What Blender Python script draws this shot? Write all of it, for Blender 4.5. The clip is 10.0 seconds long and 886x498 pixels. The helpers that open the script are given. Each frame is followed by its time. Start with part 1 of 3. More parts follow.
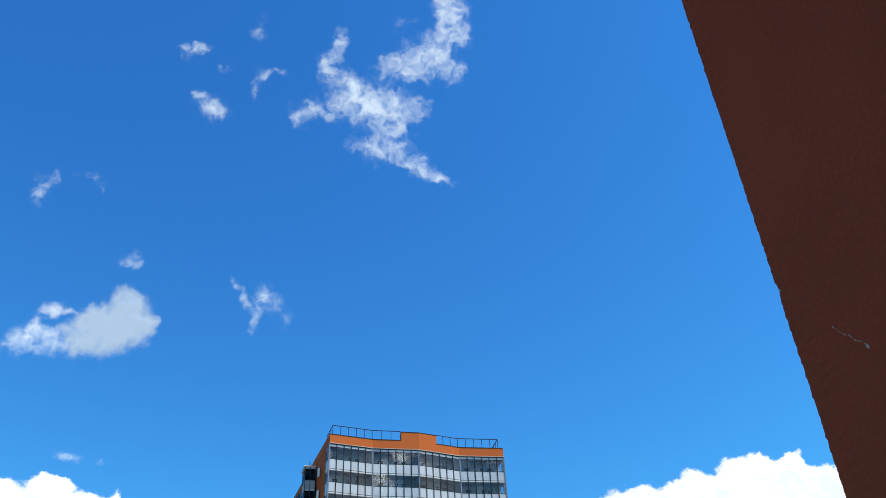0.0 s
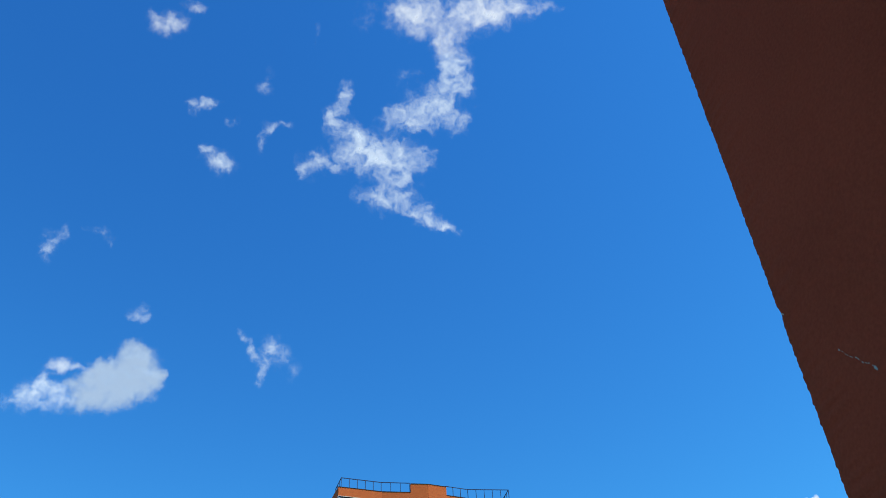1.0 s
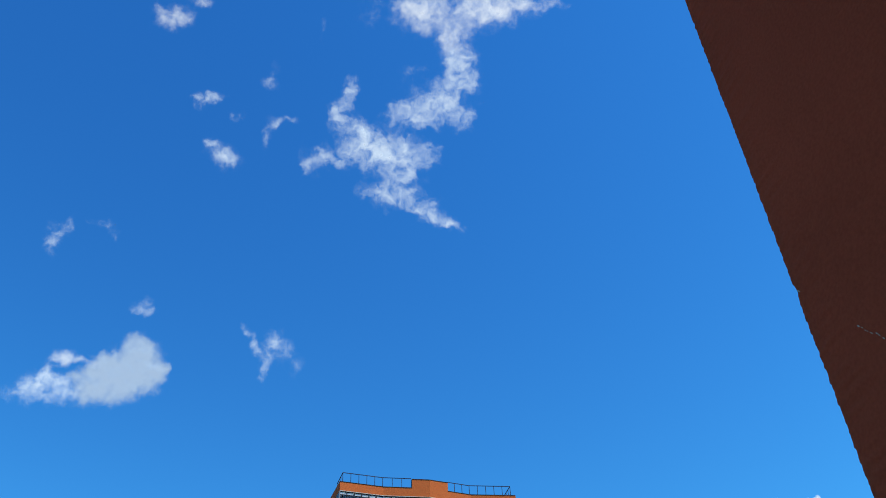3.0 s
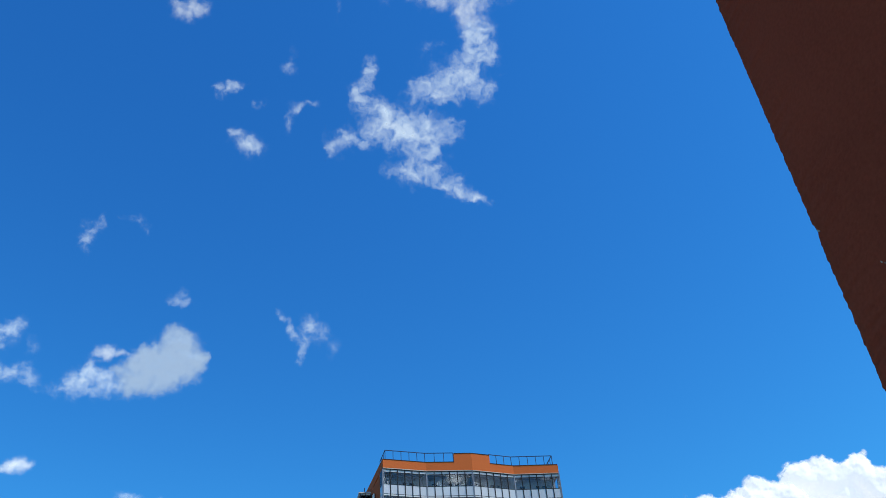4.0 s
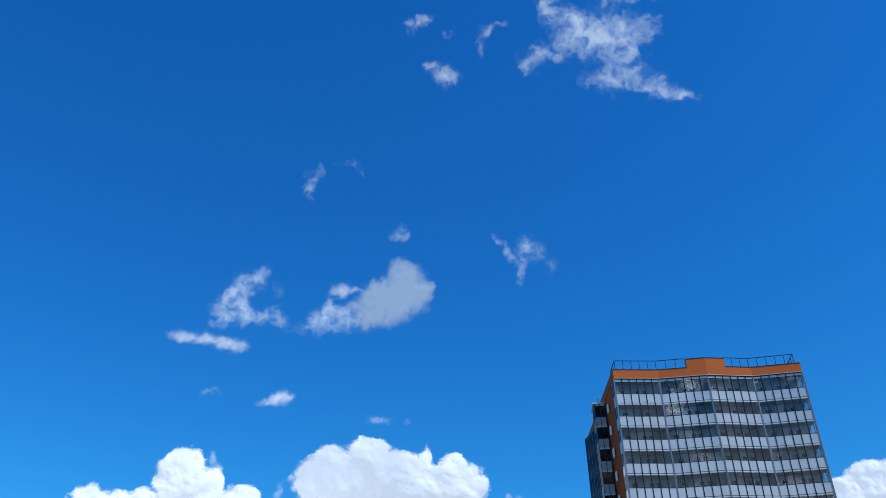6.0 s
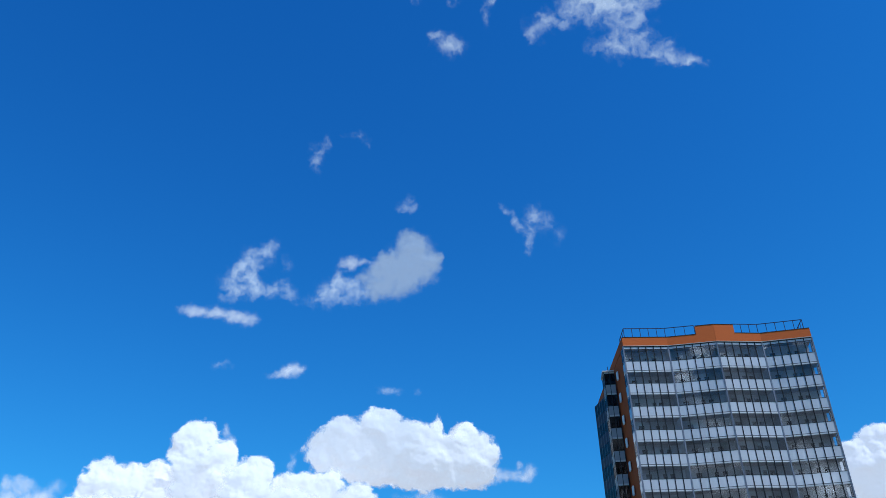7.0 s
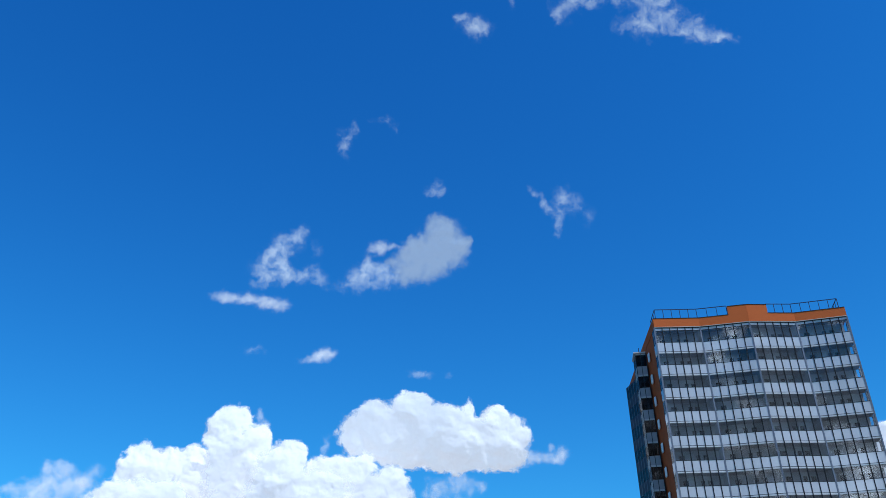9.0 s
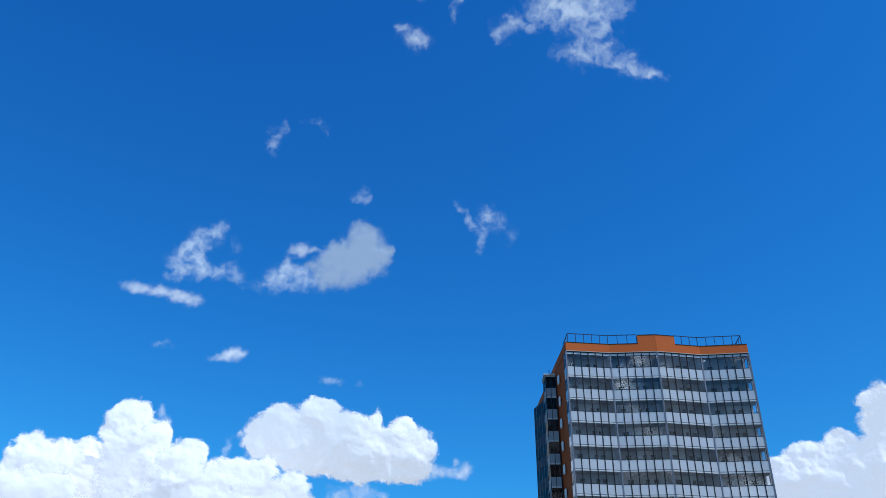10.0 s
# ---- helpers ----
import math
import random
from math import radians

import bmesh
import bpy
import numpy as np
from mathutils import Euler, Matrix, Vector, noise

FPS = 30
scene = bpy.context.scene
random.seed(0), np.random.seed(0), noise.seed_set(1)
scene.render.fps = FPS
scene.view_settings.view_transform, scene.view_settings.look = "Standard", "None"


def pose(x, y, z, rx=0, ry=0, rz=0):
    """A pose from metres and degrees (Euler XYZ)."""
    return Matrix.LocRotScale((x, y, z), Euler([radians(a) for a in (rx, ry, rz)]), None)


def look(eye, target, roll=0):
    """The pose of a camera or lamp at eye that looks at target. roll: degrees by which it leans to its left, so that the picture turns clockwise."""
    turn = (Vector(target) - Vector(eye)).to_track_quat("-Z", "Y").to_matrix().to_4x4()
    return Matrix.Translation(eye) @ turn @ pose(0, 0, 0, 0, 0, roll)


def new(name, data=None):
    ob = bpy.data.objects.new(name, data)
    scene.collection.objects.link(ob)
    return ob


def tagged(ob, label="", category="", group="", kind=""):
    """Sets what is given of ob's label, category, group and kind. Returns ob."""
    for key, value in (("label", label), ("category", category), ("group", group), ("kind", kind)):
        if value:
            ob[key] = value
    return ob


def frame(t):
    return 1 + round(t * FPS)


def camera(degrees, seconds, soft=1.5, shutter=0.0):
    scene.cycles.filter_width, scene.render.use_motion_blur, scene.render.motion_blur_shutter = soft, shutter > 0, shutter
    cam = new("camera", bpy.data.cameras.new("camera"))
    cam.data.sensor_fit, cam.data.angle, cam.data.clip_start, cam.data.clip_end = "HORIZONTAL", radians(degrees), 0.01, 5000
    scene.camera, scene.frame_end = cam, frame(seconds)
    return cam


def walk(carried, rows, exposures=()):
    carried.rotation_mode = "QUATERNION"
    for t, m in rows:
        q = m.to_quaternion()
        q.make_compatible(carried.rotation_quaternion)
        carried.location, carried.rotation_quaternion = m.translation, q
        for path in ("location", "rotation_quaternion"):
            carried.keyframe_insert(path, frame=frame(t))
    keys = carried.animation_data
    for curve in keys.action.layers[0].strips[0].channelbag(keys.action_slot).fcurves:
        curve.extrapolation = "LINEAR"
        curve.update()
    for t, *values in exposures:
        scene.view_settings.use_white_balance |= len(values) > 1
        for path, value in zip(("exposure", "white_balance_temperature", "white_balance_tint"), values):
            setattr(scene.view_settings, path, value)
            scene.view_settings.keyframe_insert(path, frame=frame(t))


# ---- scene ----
cam = camera(55.3, 10.0, soft=0.7)
EYE = 1.6
PATH = [  # seconds, x, y, tilt, lean, turn
    (0.0, 0.000, 0.000, 127.06, 2.42, -14.01),
    (0.2, 0.019, 0.012, 128.64, 2.57, -13.67),
    (0.5, 0.047, 0.031, 130.12, 2.73, -13.35),
    (1.0, 0.080, 0.090, 130.39, 2.91, -13.03),
    (1.5, 0.095, 0.131, 130.28, 2.92, -12.78),
    (2.0, 0.067, 0.124, 130.42, 2.67, -12.83),
    (2.5, 0.092, 0.170, 130.28, 2.19, -13.25),
    (3.8, 0.153, 0.236, 129.48, 3.29, -11.52),
    (4.0, 0.187, 0.258, 128.68, 3.67, -9.52),
    (4.2, 0.191, 0.287, 127.89, 4.13, -6.90),
    (4.5, 0.198, 0.330, 127.63, 3.66, -4.74),
    (4.7, 0.207, 0.350, 127.02, 2.70, -2.99),
    (4.8, 0.211, 0.360, 126.21, 2.48, -1.65),
    (5.0, 0.220, 0.380, 125.29, 1.79, 1.37),
    (5.2, 0.232, 0.396, 125.05, 0.98, 3.87),
    (5.3, 0.238, 0.404, 124.95, 0.90, 4.81),
    (5.5, 0.250, 0.420, 124.64, 0.60, 5.56),
    (7.0, 0.280, 0.460, 121.77, 1.14, 6.86),
    (7.5, 0.290, 0.470, 120.96, 0.84, 7.98),
    (8.0, 0.295, 0.480, 120.68, 0.79, 8.41),
    (8.5, 0.300, 0.485, 120.67, 0.77, 8.82),
    (9.0, 0.300, 0.490, 120.70, 0.82, 8.96),
    (9.2, 0.300, 0.492, 120.83, 0.89, 8.76),
    (9.5, 0.300, 0.495, 121.09, 0.22, 6.09),
    (9.7, 0.300, 0.497, 121.27, -0.34, 3.49),
    (10.0, 0.300, 0.500, 121.41, -0.56, 1.97),
]
walk(cam, [(t, pose(x, y, EYE, a, b, c)) for t, x, y, a, b, c in PATH],
     exposures=[(0.0, 0.25, 6950, 10), (0.5, 0.15, 6750, 10), (2.5, 0.12, 6650, 10), (4.5, -0.04, 6300, 10), (5.0, -0.13, 6050, 10), (5.5, -0.33, 5780, 11), (7.5, -0.38, 5740, 12), (10.0, -0.33, 5780, 12)])

# ---- light: high summer sun from the side, clear blue sky ----
SUN_AZ, SUN_EL = 126.0, 52.0          # degrees clockwise from the y axis, above the horizon
world = bpy.data.worlds.new("sky")
scene.world = world
world.use_nodes = True
wn, wl = world.node_tree.nodes, world.node_tree.links
sky = wn.new("ShaderNodeTexSky")
sky.sky_type = "NISHITA"
sky.sun_disc = False
sky.sun_elevation, sky.sun_rotation = radians(SUN_EL), radians(SUN_AZ)
sky.altitude, sky.air_density, sky.dust_density, sky.ozone_density = 200, 1.25, 0.12, 2.0
rich = wn.new("ShaderNodeHueSaturation")
rich.inputs["Hue"].default_value = 0.5
rich.inputs["Saturation"].default_value = 1.15
wl.new(sky.outputs[0], rich.inputs["Color"])
deep = wn.new("ShaderNodeMix")               # the film's deep blue rendering of the sky
deep.data_type, deep.blend_type = "RGBA", "MULTIPLY"
deep.inputs["Factor"].default_value = 1.0
deep.inputs["B"].default_value = (0.205 * 0.13, 0.89 * 0.13, 1.43 * 0.13, 1)
wl.new(rich.outputs[0], deep.inputs["A"])
split, join = wn.new("ShaderNodeSeparateColor"), wn.new("ShaderNodeCombineColor")   # clear air: deep overhead, pale towards the horizon
wl.new(deep.outputs["Result"], split.inputs[0])
for band, power in enumerate((1.30, 1.23, 1.0)):
    steep = wn.new("ShaderNodeMath")
    steep.operation, steep.inputs[1].default_value = "POWER", power
    wl.new(split.outputs[band], steep.inputs[0])
    wl.new(steep.outputs[0], join.inputs[band])
level = wn.new("ShaderNodeMix")
level.data_type, level.blend_type = "RGBA", "MULTIPLY"
level.inputs["Factor"].default_value = 1.0
level.inputs["B"].default_value = (3.4, 1.385, 0.96, 1)
wl.new(join.outputs[0], level.inputs["A"])
wl.new(level.outputs["Result"], wn["Background"].inputs["Color"])
wn["Background"].inputs["Strength"].default_value = 1.0

sun_to = Vector((math.sin(radians(SUN_AZ)) * math.cos(radians(SUN_EL)),
                 math.cos(radians(SUN_AZ)) * math.cos(radians(SUN_EL)), math.sin(radians(SUN_EL))))
lamp = bpy.data.lights.new("sun", "SUN")
lamp.energy, lamp.angle, lamp.color = 4.0, radians(0.5), (1.0, 0.975, 0.94)
new("sun", lamp).matrix_world = look(sun_to * 200, (0, 0, 0))


# ---- materials ----
def material(name):
    m = bpy.data.materials.new(name)
    m.use_nodes = True
    return m, m.node_tree.nodes, m.node_tree.links, m.node_tree.nodes["Principled BSDF"]


def painted(name, base, rough=0.8, coarse=0.5, fine=40.0, spread=0.12, bump=0.15, depth=0.01, vary=0.0, sheen=0.5):
    """A matt surface with large faint stains, fine grain and relief; vary: difference from piece to piece."""
    m, n, l, p = material(name)
    co = n.new("ShaderNodeTexCoord")
    big, small, mix, lift = n.new("ShaderNodeTexNoise"), n.new("ShaderNodeTexNoise"), n.new("ShaderNodeMix"), n.new("ShaderNodeBump")
    big.inputs["Scale"].default_value, big.inputs["Detail"].default_value = coarse, 6
    small.inputs["Scale"].default_value, small.inputs["Detail"].default_value = fine, 5
    l.new(co.outputs["Object"], big.inputs["Vector"])
    l.new(co.outputs["Object"], small.inputs["Vector"])
    add = n.new("ShaderNodeMath")
    add.operation = "MULTIPLY_ADD"
    add.inputs[1].default_value = 0.5
    l.new(small.outputs["Fac"], add.inputs[0])
    half = n.new("ShaderNodeMath")
    half.operation = "MULTIPLY"
    half.inputs[1].default_value = 0.5
    l.new(big.outputs["Fac"], half.inputs[0])
    l.new(half.outputs[0], add.inputs[2])
    mix.data_type = "RGBA"
    mix.inputs["A"].default_value = (*[c * (1 - 2 * spread) for c in base], 1)
    mix.inputs["B"].default_value = (*[min(1, c * (1 + 2 * spread)) for c in base], 1)
    l.new(add.outputs[0], mix.inputs["Factor"])
    out = mix.outputs["Result"]
    if vary:
        info, hsv, rng = n.new("ShaderNodeObjectInfo"), n.new("ShaderNodeHueSaturation"), n.new("ShaderNodeMapRange")
        rng.inputs["To Min"].default_value, rng.inputs["To Max"].default_value = 1 - vary, 1 + vary
        l.new(info.outputs["Random"], rng.inputs["Value"])
        l.new(rng.outputs[0], hsv.inputs["Value"])
        l.new(out, hsv.inputs["Color"])
        out = hsv.outputs[0]
    l.new(out, p.inputs["Base Color"])
    p.inputs["Roughness"].default_value = rough
    p.inputs["Specular IOR Level"].default_value = sheen
    lift.inputs["Strength"].default_value, lift.inputs["Distance"].default_value = bump, depth
    l.new(small.outputs["Fac"], lift.inputs["Height"])
    l.new(lift.outputs[0], p.inputs["Normal"])
    return m


def glazing(name, tint, gloss=0.03, wave=0.003, vary=0.15, ior=1.5):
    """Thin window glass: sees through, mirrors by its angle, a little wavy."""
    m, n, l, p = material(name)
    n.remove(p)
    clear, shine, mix, fres = n.new("ShaderNodeBsdfTransparent"), n.new("ShaderNodeBsdfGlossy"), n.new("ShaderNodeMixShader"), n.new("ShaderNodeFresnel")
    info, hsv, rng = n.new("ShaderNodeObjectInfo"), n.new("ShaderNodeHueSaturation"), n.new("ShaderNodeMapRange")
    rng.inputs["To Min"].default_value, rng.inputs["To Max"].default_value = 1 - vary, 1 + vary
    l.new(info.outputs["Random"], rng.inputs["Value"])
    l.new(rng.outputs[0], hsv.inputs["Value"])
    hsv.inputs["Color"].default_value = (*tint, 1)
    l.new(hsv.outputs[0], clear.inputs["Color"])
    fres.inputs["IOR"].default_value = ior
    shine.inputs["Roughness"].default_value = gloss
    co, wav, lift = n.new("ShaderNodeTexCoord"), n.new("ShaderNodeTexNoise"), n.new("ShaderNodeBump")
    wav.inputs["Scale"].default_value = 1.2
    lift.inputs["Strength"].default_value, lift.inputs["Distance"].default_value = 1.0, wave
    l.new(co.outputs["Object"], wav.inputs["Vector"])
    l.new(wav.outputs["Fac"], lift.inputs["Height"])
    l.new(lift.outputs[0], shine.inputs["Normal"])
    l.new(fres.outputs[0], mix.inputs[0])
    l.new(clear.outputs[0], mix.inputs[1])
    l.new(shine.outputs[0], mix.inputs[2])
    l.new(mix.outputs[0], n["Material Output"].inputs["Surface"])
    return m


def cloud_stuff(name, colour, inner, albedo, glow, lo, hi, amp, scale, rough, low=0.0, fibre=0.0, detail=8, soft=0.40):
    """Cloud: thins out by its density with ragged edges; diffuses sunlight, and an added glow tinted inner stands for
    light scattered within.
    """
    m, n, l, p = material(name)
    n.remove(p)
    co, dens = n.new("ShaderNodeTexCoord"), n.new("ShaderNodeAttribute")
    dens.attribute_name = "thickness"
    warp, fbm = n.new("ShaderNodeTexNoise"), n.new("ShaderNodeTexNoise")
    warp.inputs["Scale"].default_value, warp.inputs["Detail"].default_value = scale * 0.6, 3
    fbm.inputs["Scale"].default_value, fbm.inputs["Detail"].default_value, fbm.inputs["Roughness"].default_value = scale, detail, rough
    shift = n.new("ShaderNodeVectorMath")
    shift.operation = "MULTIPLY_ADD"
    shift.inputs[1].default_value = (0.9 / scale,) * 3
    l.new(co.outputs["Object"], warp.inputs["Vector"])
    l.new(warp.outputs["Color"], shift.inputs[0])
    l.new(co.outputs["Object"], shift.inputs[2])
    l.new(shift.outputs[0], fbm.inputs["Vector"])
    ma = n.new("ShaderNodeMath")
    ma.operation = "MULTIPLY_ADD"
    ma.inputs[1].default_value = amp
    l.new(fbm.outputs["Fac"], ma.inputs[0])
    thread, away, pull = n.new("ShaderNodeTexNoise"), n.new("ShaderNodeMath"), n.new("ShaderNodeMath")
    thread.inputs["Scale"].default_value, thread.inputs["Detail"].default_value = scale * 0.8, 3
    l.new(shift.outputs[0], thread.inputs["Vector"])
    away.operation, away.inputs[1].default_value = "SUBTRACT", 0.5
    l.new(thread.outputs["Fac"], away.inputs[0])
    size = n.new("ShaderNodeMath")
    size.operation = "ABSOLUTE"
    l.new(away.outputs[0], size.inputs[0])
    pull.operation, pull.inputs[1].default_value = "MULTIPLY_ADD", -fibre
    l.new(size.outputs[0], pull.inputs[0])
    l.new(dens.outputs["Fac"], pull.inputs[2])
    l.new(pull.outputs[0], ma.inputs[2])
    sm = n.new("ShaderNodeMapRange")
    sm.interpolation_type = "SMOOTHSTEP"
    sm.inputs["From Min"].default_value, sm.inputs["From Max"].default_value = lo + amp * 0.5 - fibre * 0.08, hi + amp * 0.5 - fibre * 0.08
    sm.inputs["To Max"].default_value = 1.0 - low
    l.new(ma.outputs[0], sm.inputs["Value"])
    rim, fade = n.new("ShaderNodeMapRange"), n.new("ShaderNodeMath")
    rim.interpolation_type = "SMOOTHSTEP"
    rim.inputs["From Min"].default_value, rim.inputs["From Max"].default_value = 0.06, soft
    l.new(dens.outputs["Fac"], rim.inputs["Value"])
    fade.operation = "MULTIPLY"
    l.new(sm.outputs[0], fade.inputs[0])
    l.new(rim.outputs[0], fade.inputs[1])
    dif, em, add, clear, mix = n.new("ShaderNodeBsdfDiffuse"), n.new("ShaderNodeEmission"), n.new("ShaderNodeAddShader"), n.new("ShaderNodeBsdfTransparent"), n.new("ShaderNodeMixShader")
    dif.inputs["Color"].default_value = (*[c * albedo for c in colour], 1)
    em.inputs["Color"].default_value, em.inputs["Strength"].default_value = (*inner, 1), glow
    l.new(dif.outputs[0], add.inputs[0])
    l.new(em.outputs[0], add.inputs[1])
    l.new(fade.outputs[0], mix.inputs[0])
    l.new(clear.outputs[0], mix.inputs[1])
    l.new(add.outputs[0], mix.inputs[2])
    l.new(mix.outputs[0], n["Material Output"].inputs["Surface"])
    return m


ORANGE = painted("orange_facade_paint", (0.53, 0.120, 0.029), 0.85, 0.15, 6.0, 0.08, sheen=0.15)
BROWN = painted("brown_red_stucco", (0.36, 0.050, 0.023), 0.95, 1.3, 90.0, 0.24, 0.35, 0.006, sheen=0.05)
GREY_WALL = painted("grey_loggia_wall", (0.40, 0.412, 0.445), 0.9, 0.3, 8.0, 0.08)
SLAB = painted("white_slab_edge", (0.56, 0.55, 0.54), 0.8, 0.6, 10.0, 0.08)
SPANDREL = painted("white_enamelled_panel", (0.49, 0.494, 0.505), 0.08, 0.25, 5.0, 0.04, 0.0, 0.001, 0.06, sheen=0.7)
MULLION = painted("dark_grey_aluminium", (0.016, 0.018, 0.022), 0.6, 0.8, 20.0, 0.1, sheen=0.15)
POST = painted("blue_grey_aluminium", (0.13, 0.142, 0.175), 0.4, 0.8, 20.0, 0.1)
LINTEL = painted("grey_white_slab", (0.29, 0.292, 0.302), 0.85, 0.6, 10.0, 0.08)
WHITE_FRAME = painted("white_plastic", (0.78, 0.78, 0.77), 0.4, 0.8, 20.0, 0.04)
GREY_FRAME = painted("grey_plastic_frame", (0.40, 0.40, 0.40), 0.5, 0.8, 20.0, 0.06)
TRIM = painted("beige_metal_trim", (0.46, 0.42, 0.36), 0.6, 0.8, 20.0, 0.08)
RAIL = painted("dark_painted_steel", (0.014, 0.026, 0.065), 0.6, 1.0, 20.0, 0.1, sheen=0.2)
# the facade orange darkened: shade of the side walls put into the colour
SHADED_ORANGE = painted("shade_darkened_facade_paint", (0.42, 0.082, 0.022), 0.85, 0.15, 6.0, 0.1, sheen=0.15)
DARK_PANEL = painted("dark_blue_grey_panel", (0.044, 0.038, 0.062), 0.5, 0.25, 5.0, 0.08, 0.0, 0.001, 0.15, sheen=0.12)
# white panel greyed down: the side loggia's shade sits in its colour
SHADED_PANEL = painted("shade_grey_side_panel", (0.31, 0.31, 0.32), 0.4, 0.25, 5.0, 0.06, 0.0, 0.001, 0.08, sheen=0.3)
ROOF = painted("grey_roof_felt", (0.12, 0.12, 0.12), 0.9, 0.4, 10.0, 0.15)
PAVING = painted("grey_dry_paving", (0.13, 0.13, 0.125), 0.9, 0.2, 60.0, 0.2, 0.5)
CHIP = painted("pale_bare_plaster", (0.50, 0.41, 0.33), 0.9, 6.0, 120.0, 0.2, 0.5)
GLASS = glazing("loggia_glass", (0.86, 0.87, 0.88))
DARK_PANE = glazing("dark_loggia_glass", (0.30, 0.28, 0.29), ior=1.24)
ROOM = painted("dark_room_glass", (0.010, 0.009, 0.009), 0.5)
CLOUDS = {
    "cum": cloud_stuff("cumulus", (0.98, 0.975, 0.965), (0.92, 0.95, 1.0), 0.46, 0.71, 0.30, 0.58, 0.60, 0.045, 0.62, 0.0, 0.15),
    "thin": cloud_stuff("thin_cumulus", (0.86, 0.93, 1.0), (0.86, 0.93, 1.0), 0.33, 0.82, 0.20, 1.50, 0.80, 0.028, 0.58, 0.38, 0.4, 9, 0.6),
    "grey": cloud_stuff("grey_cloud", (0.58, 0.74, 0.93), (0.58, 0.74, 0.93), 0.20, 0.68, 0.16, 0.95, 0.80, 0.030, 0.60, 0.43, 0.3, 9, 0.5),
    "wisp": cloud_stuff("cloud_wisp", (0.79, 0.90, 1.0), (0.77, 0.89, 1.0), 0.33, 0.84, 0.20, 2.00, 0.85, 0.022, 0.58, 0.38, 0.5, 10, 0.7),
    "bank": cloud_stuff("added_cloud_bank", (0.80, 0.90, 1.0), (0.78, 0.88, 1.0), 0.10, 0.85, 0.25, 1.3, 1.2, 0.010, 0.58, 0.0, 0.3, 8, 0.5),
    "glare": cloud_stuff("boosted_glow_cloud", (0.85, 0.93, 1.0), (0.85, 0.93, 1.0), 0.5, 8.0, 0.25, 1.50, 1.0, 0.020, 0.58, 0.1, 0.3, 8, 0.5),
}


# ---- building blocks ----
def mesh_of(bm, name, mat, smooth=False):
    me = bpy.data.meshes.new(name)
    bm.normal_update()
    bm.to_mesh(me)
    bm.free()
    me.materials.append(mat)
    if smooth:
        me.polygons.foreach_set("use_smooth", [True] * len(me.polygons))
    return me


def part(name, data, parent=None, m=None, label=""):
    ob = new(name, data)
    if parent is not None:
        ob.parent = parent
    if m is not None:
        ob.matrix_basis = m
    return tagged(ob, label) if label else ob


def add_box(bm, x0, x1, y0, y1, z0, z1, bevel=0.0):
    ret = bmesh.ops.create_cube(bm, size=1.0, matrix=Matrix.Translation(((x0 + x1) / 2, (y0 + y1) / 2, (z0 + z1) / 2)) @ Matrix.Diagonal((x1 - x0, y1 - y0, z1 - z0, 1)))
    if bevel:
        edges = list({e for v in ret["verts"] for e in v.link_edges})
        bmesh.ops.bevel(bm, geom=edges, offset=bevel, segments=1, affect="EDGES")


BOXES = {}


def box(w, d, h, mat, bevel=0.0):
    """A box mesh with its corner at the origin, shared between alike pieces."""
    key = (round(w, 4), round(d, 4), round(h, 4), mat.name, bevel)
    if key not in BOXES:
        bm = bmesh.new()
        add_box(bm, 0, w, 0, d, 0, h, bevel)
        BOXES[key] = mesh_of(bm, "piece", mat)
    return BOXES[key]


def extrude_plan(bm, plan, z0, z1):
    low, high = [bm.verts.new((x, y, z0)) for x, y in plan], [bm.verts.new((x, y, z1)) for x, y in plan]
    k = len(plan)
    for i in range(k):
        bm.faces.new((low[i], low[(i + 1) % k], high[(i + 1) % k], high[i]))
    bm.faces.new(high)
    bm.faces.new(low[::-1])


# ---- ground ----
bm = bmesh.new()
bmesh.ops.create_grid(bm, x_segments=8, y_segments=8, size=4500)
tagged(new("ground", mesh_of(bm, "ground", PAVING)), "grey sunlit paved yard reaching to the horizon", "ground", kind="structure")

# ---- tower ----
STOREY, BAND, TOP, PARAPET, CROWN = 2.8, 40.97, 44.30, 45.46, 46.56
PLAN = [(11.45, 94.18), (16.79, 94.93), (22.39, 94.59), (27.82, 95.64), (33.40, 95.11)]
SIDE, BACK_L, BACK_R = (10.45, 103.5), (9.30, 116.0), (35.2, 116.0)
DEEP = 1.4
LOWEST = 14                                   # storeys below the top one
tower = tagged(new("apartment_building"), "tall orange apartment tower with zigzag glazed loggia front", "building")


def along(i, s, inward=0.0):
    (x0, y0), (x1, y1) = PLAN[i], PLAN[i + 1]
    k = math.hypot(x1 - x0, y1 - y0)
    return x0 + (x1 - x0) * s - (y1 - y0) / k * inward, y0 + (y1 - y0) * s + (x1 - x0) / k * inward


front = [(x, y + DEEP) for x, y in PLAN]
bm = bmesh.new()
extrude_plan(bm, [(front[0][0] - 0.12, front[0][1]), *front[1:-1], (front[4][0] - 0.6, front[4][1]), (front[4][0] - 0.4, front[4][1] + 1.6), BACK_R, BACK_L, SIDE], 0, TOP)
part("body", mesh_of(bm, "body", SHADED_ORANGE), tower, label="orange rendered side walls with shade in their colour")

x0, y0 = PLAN[0]

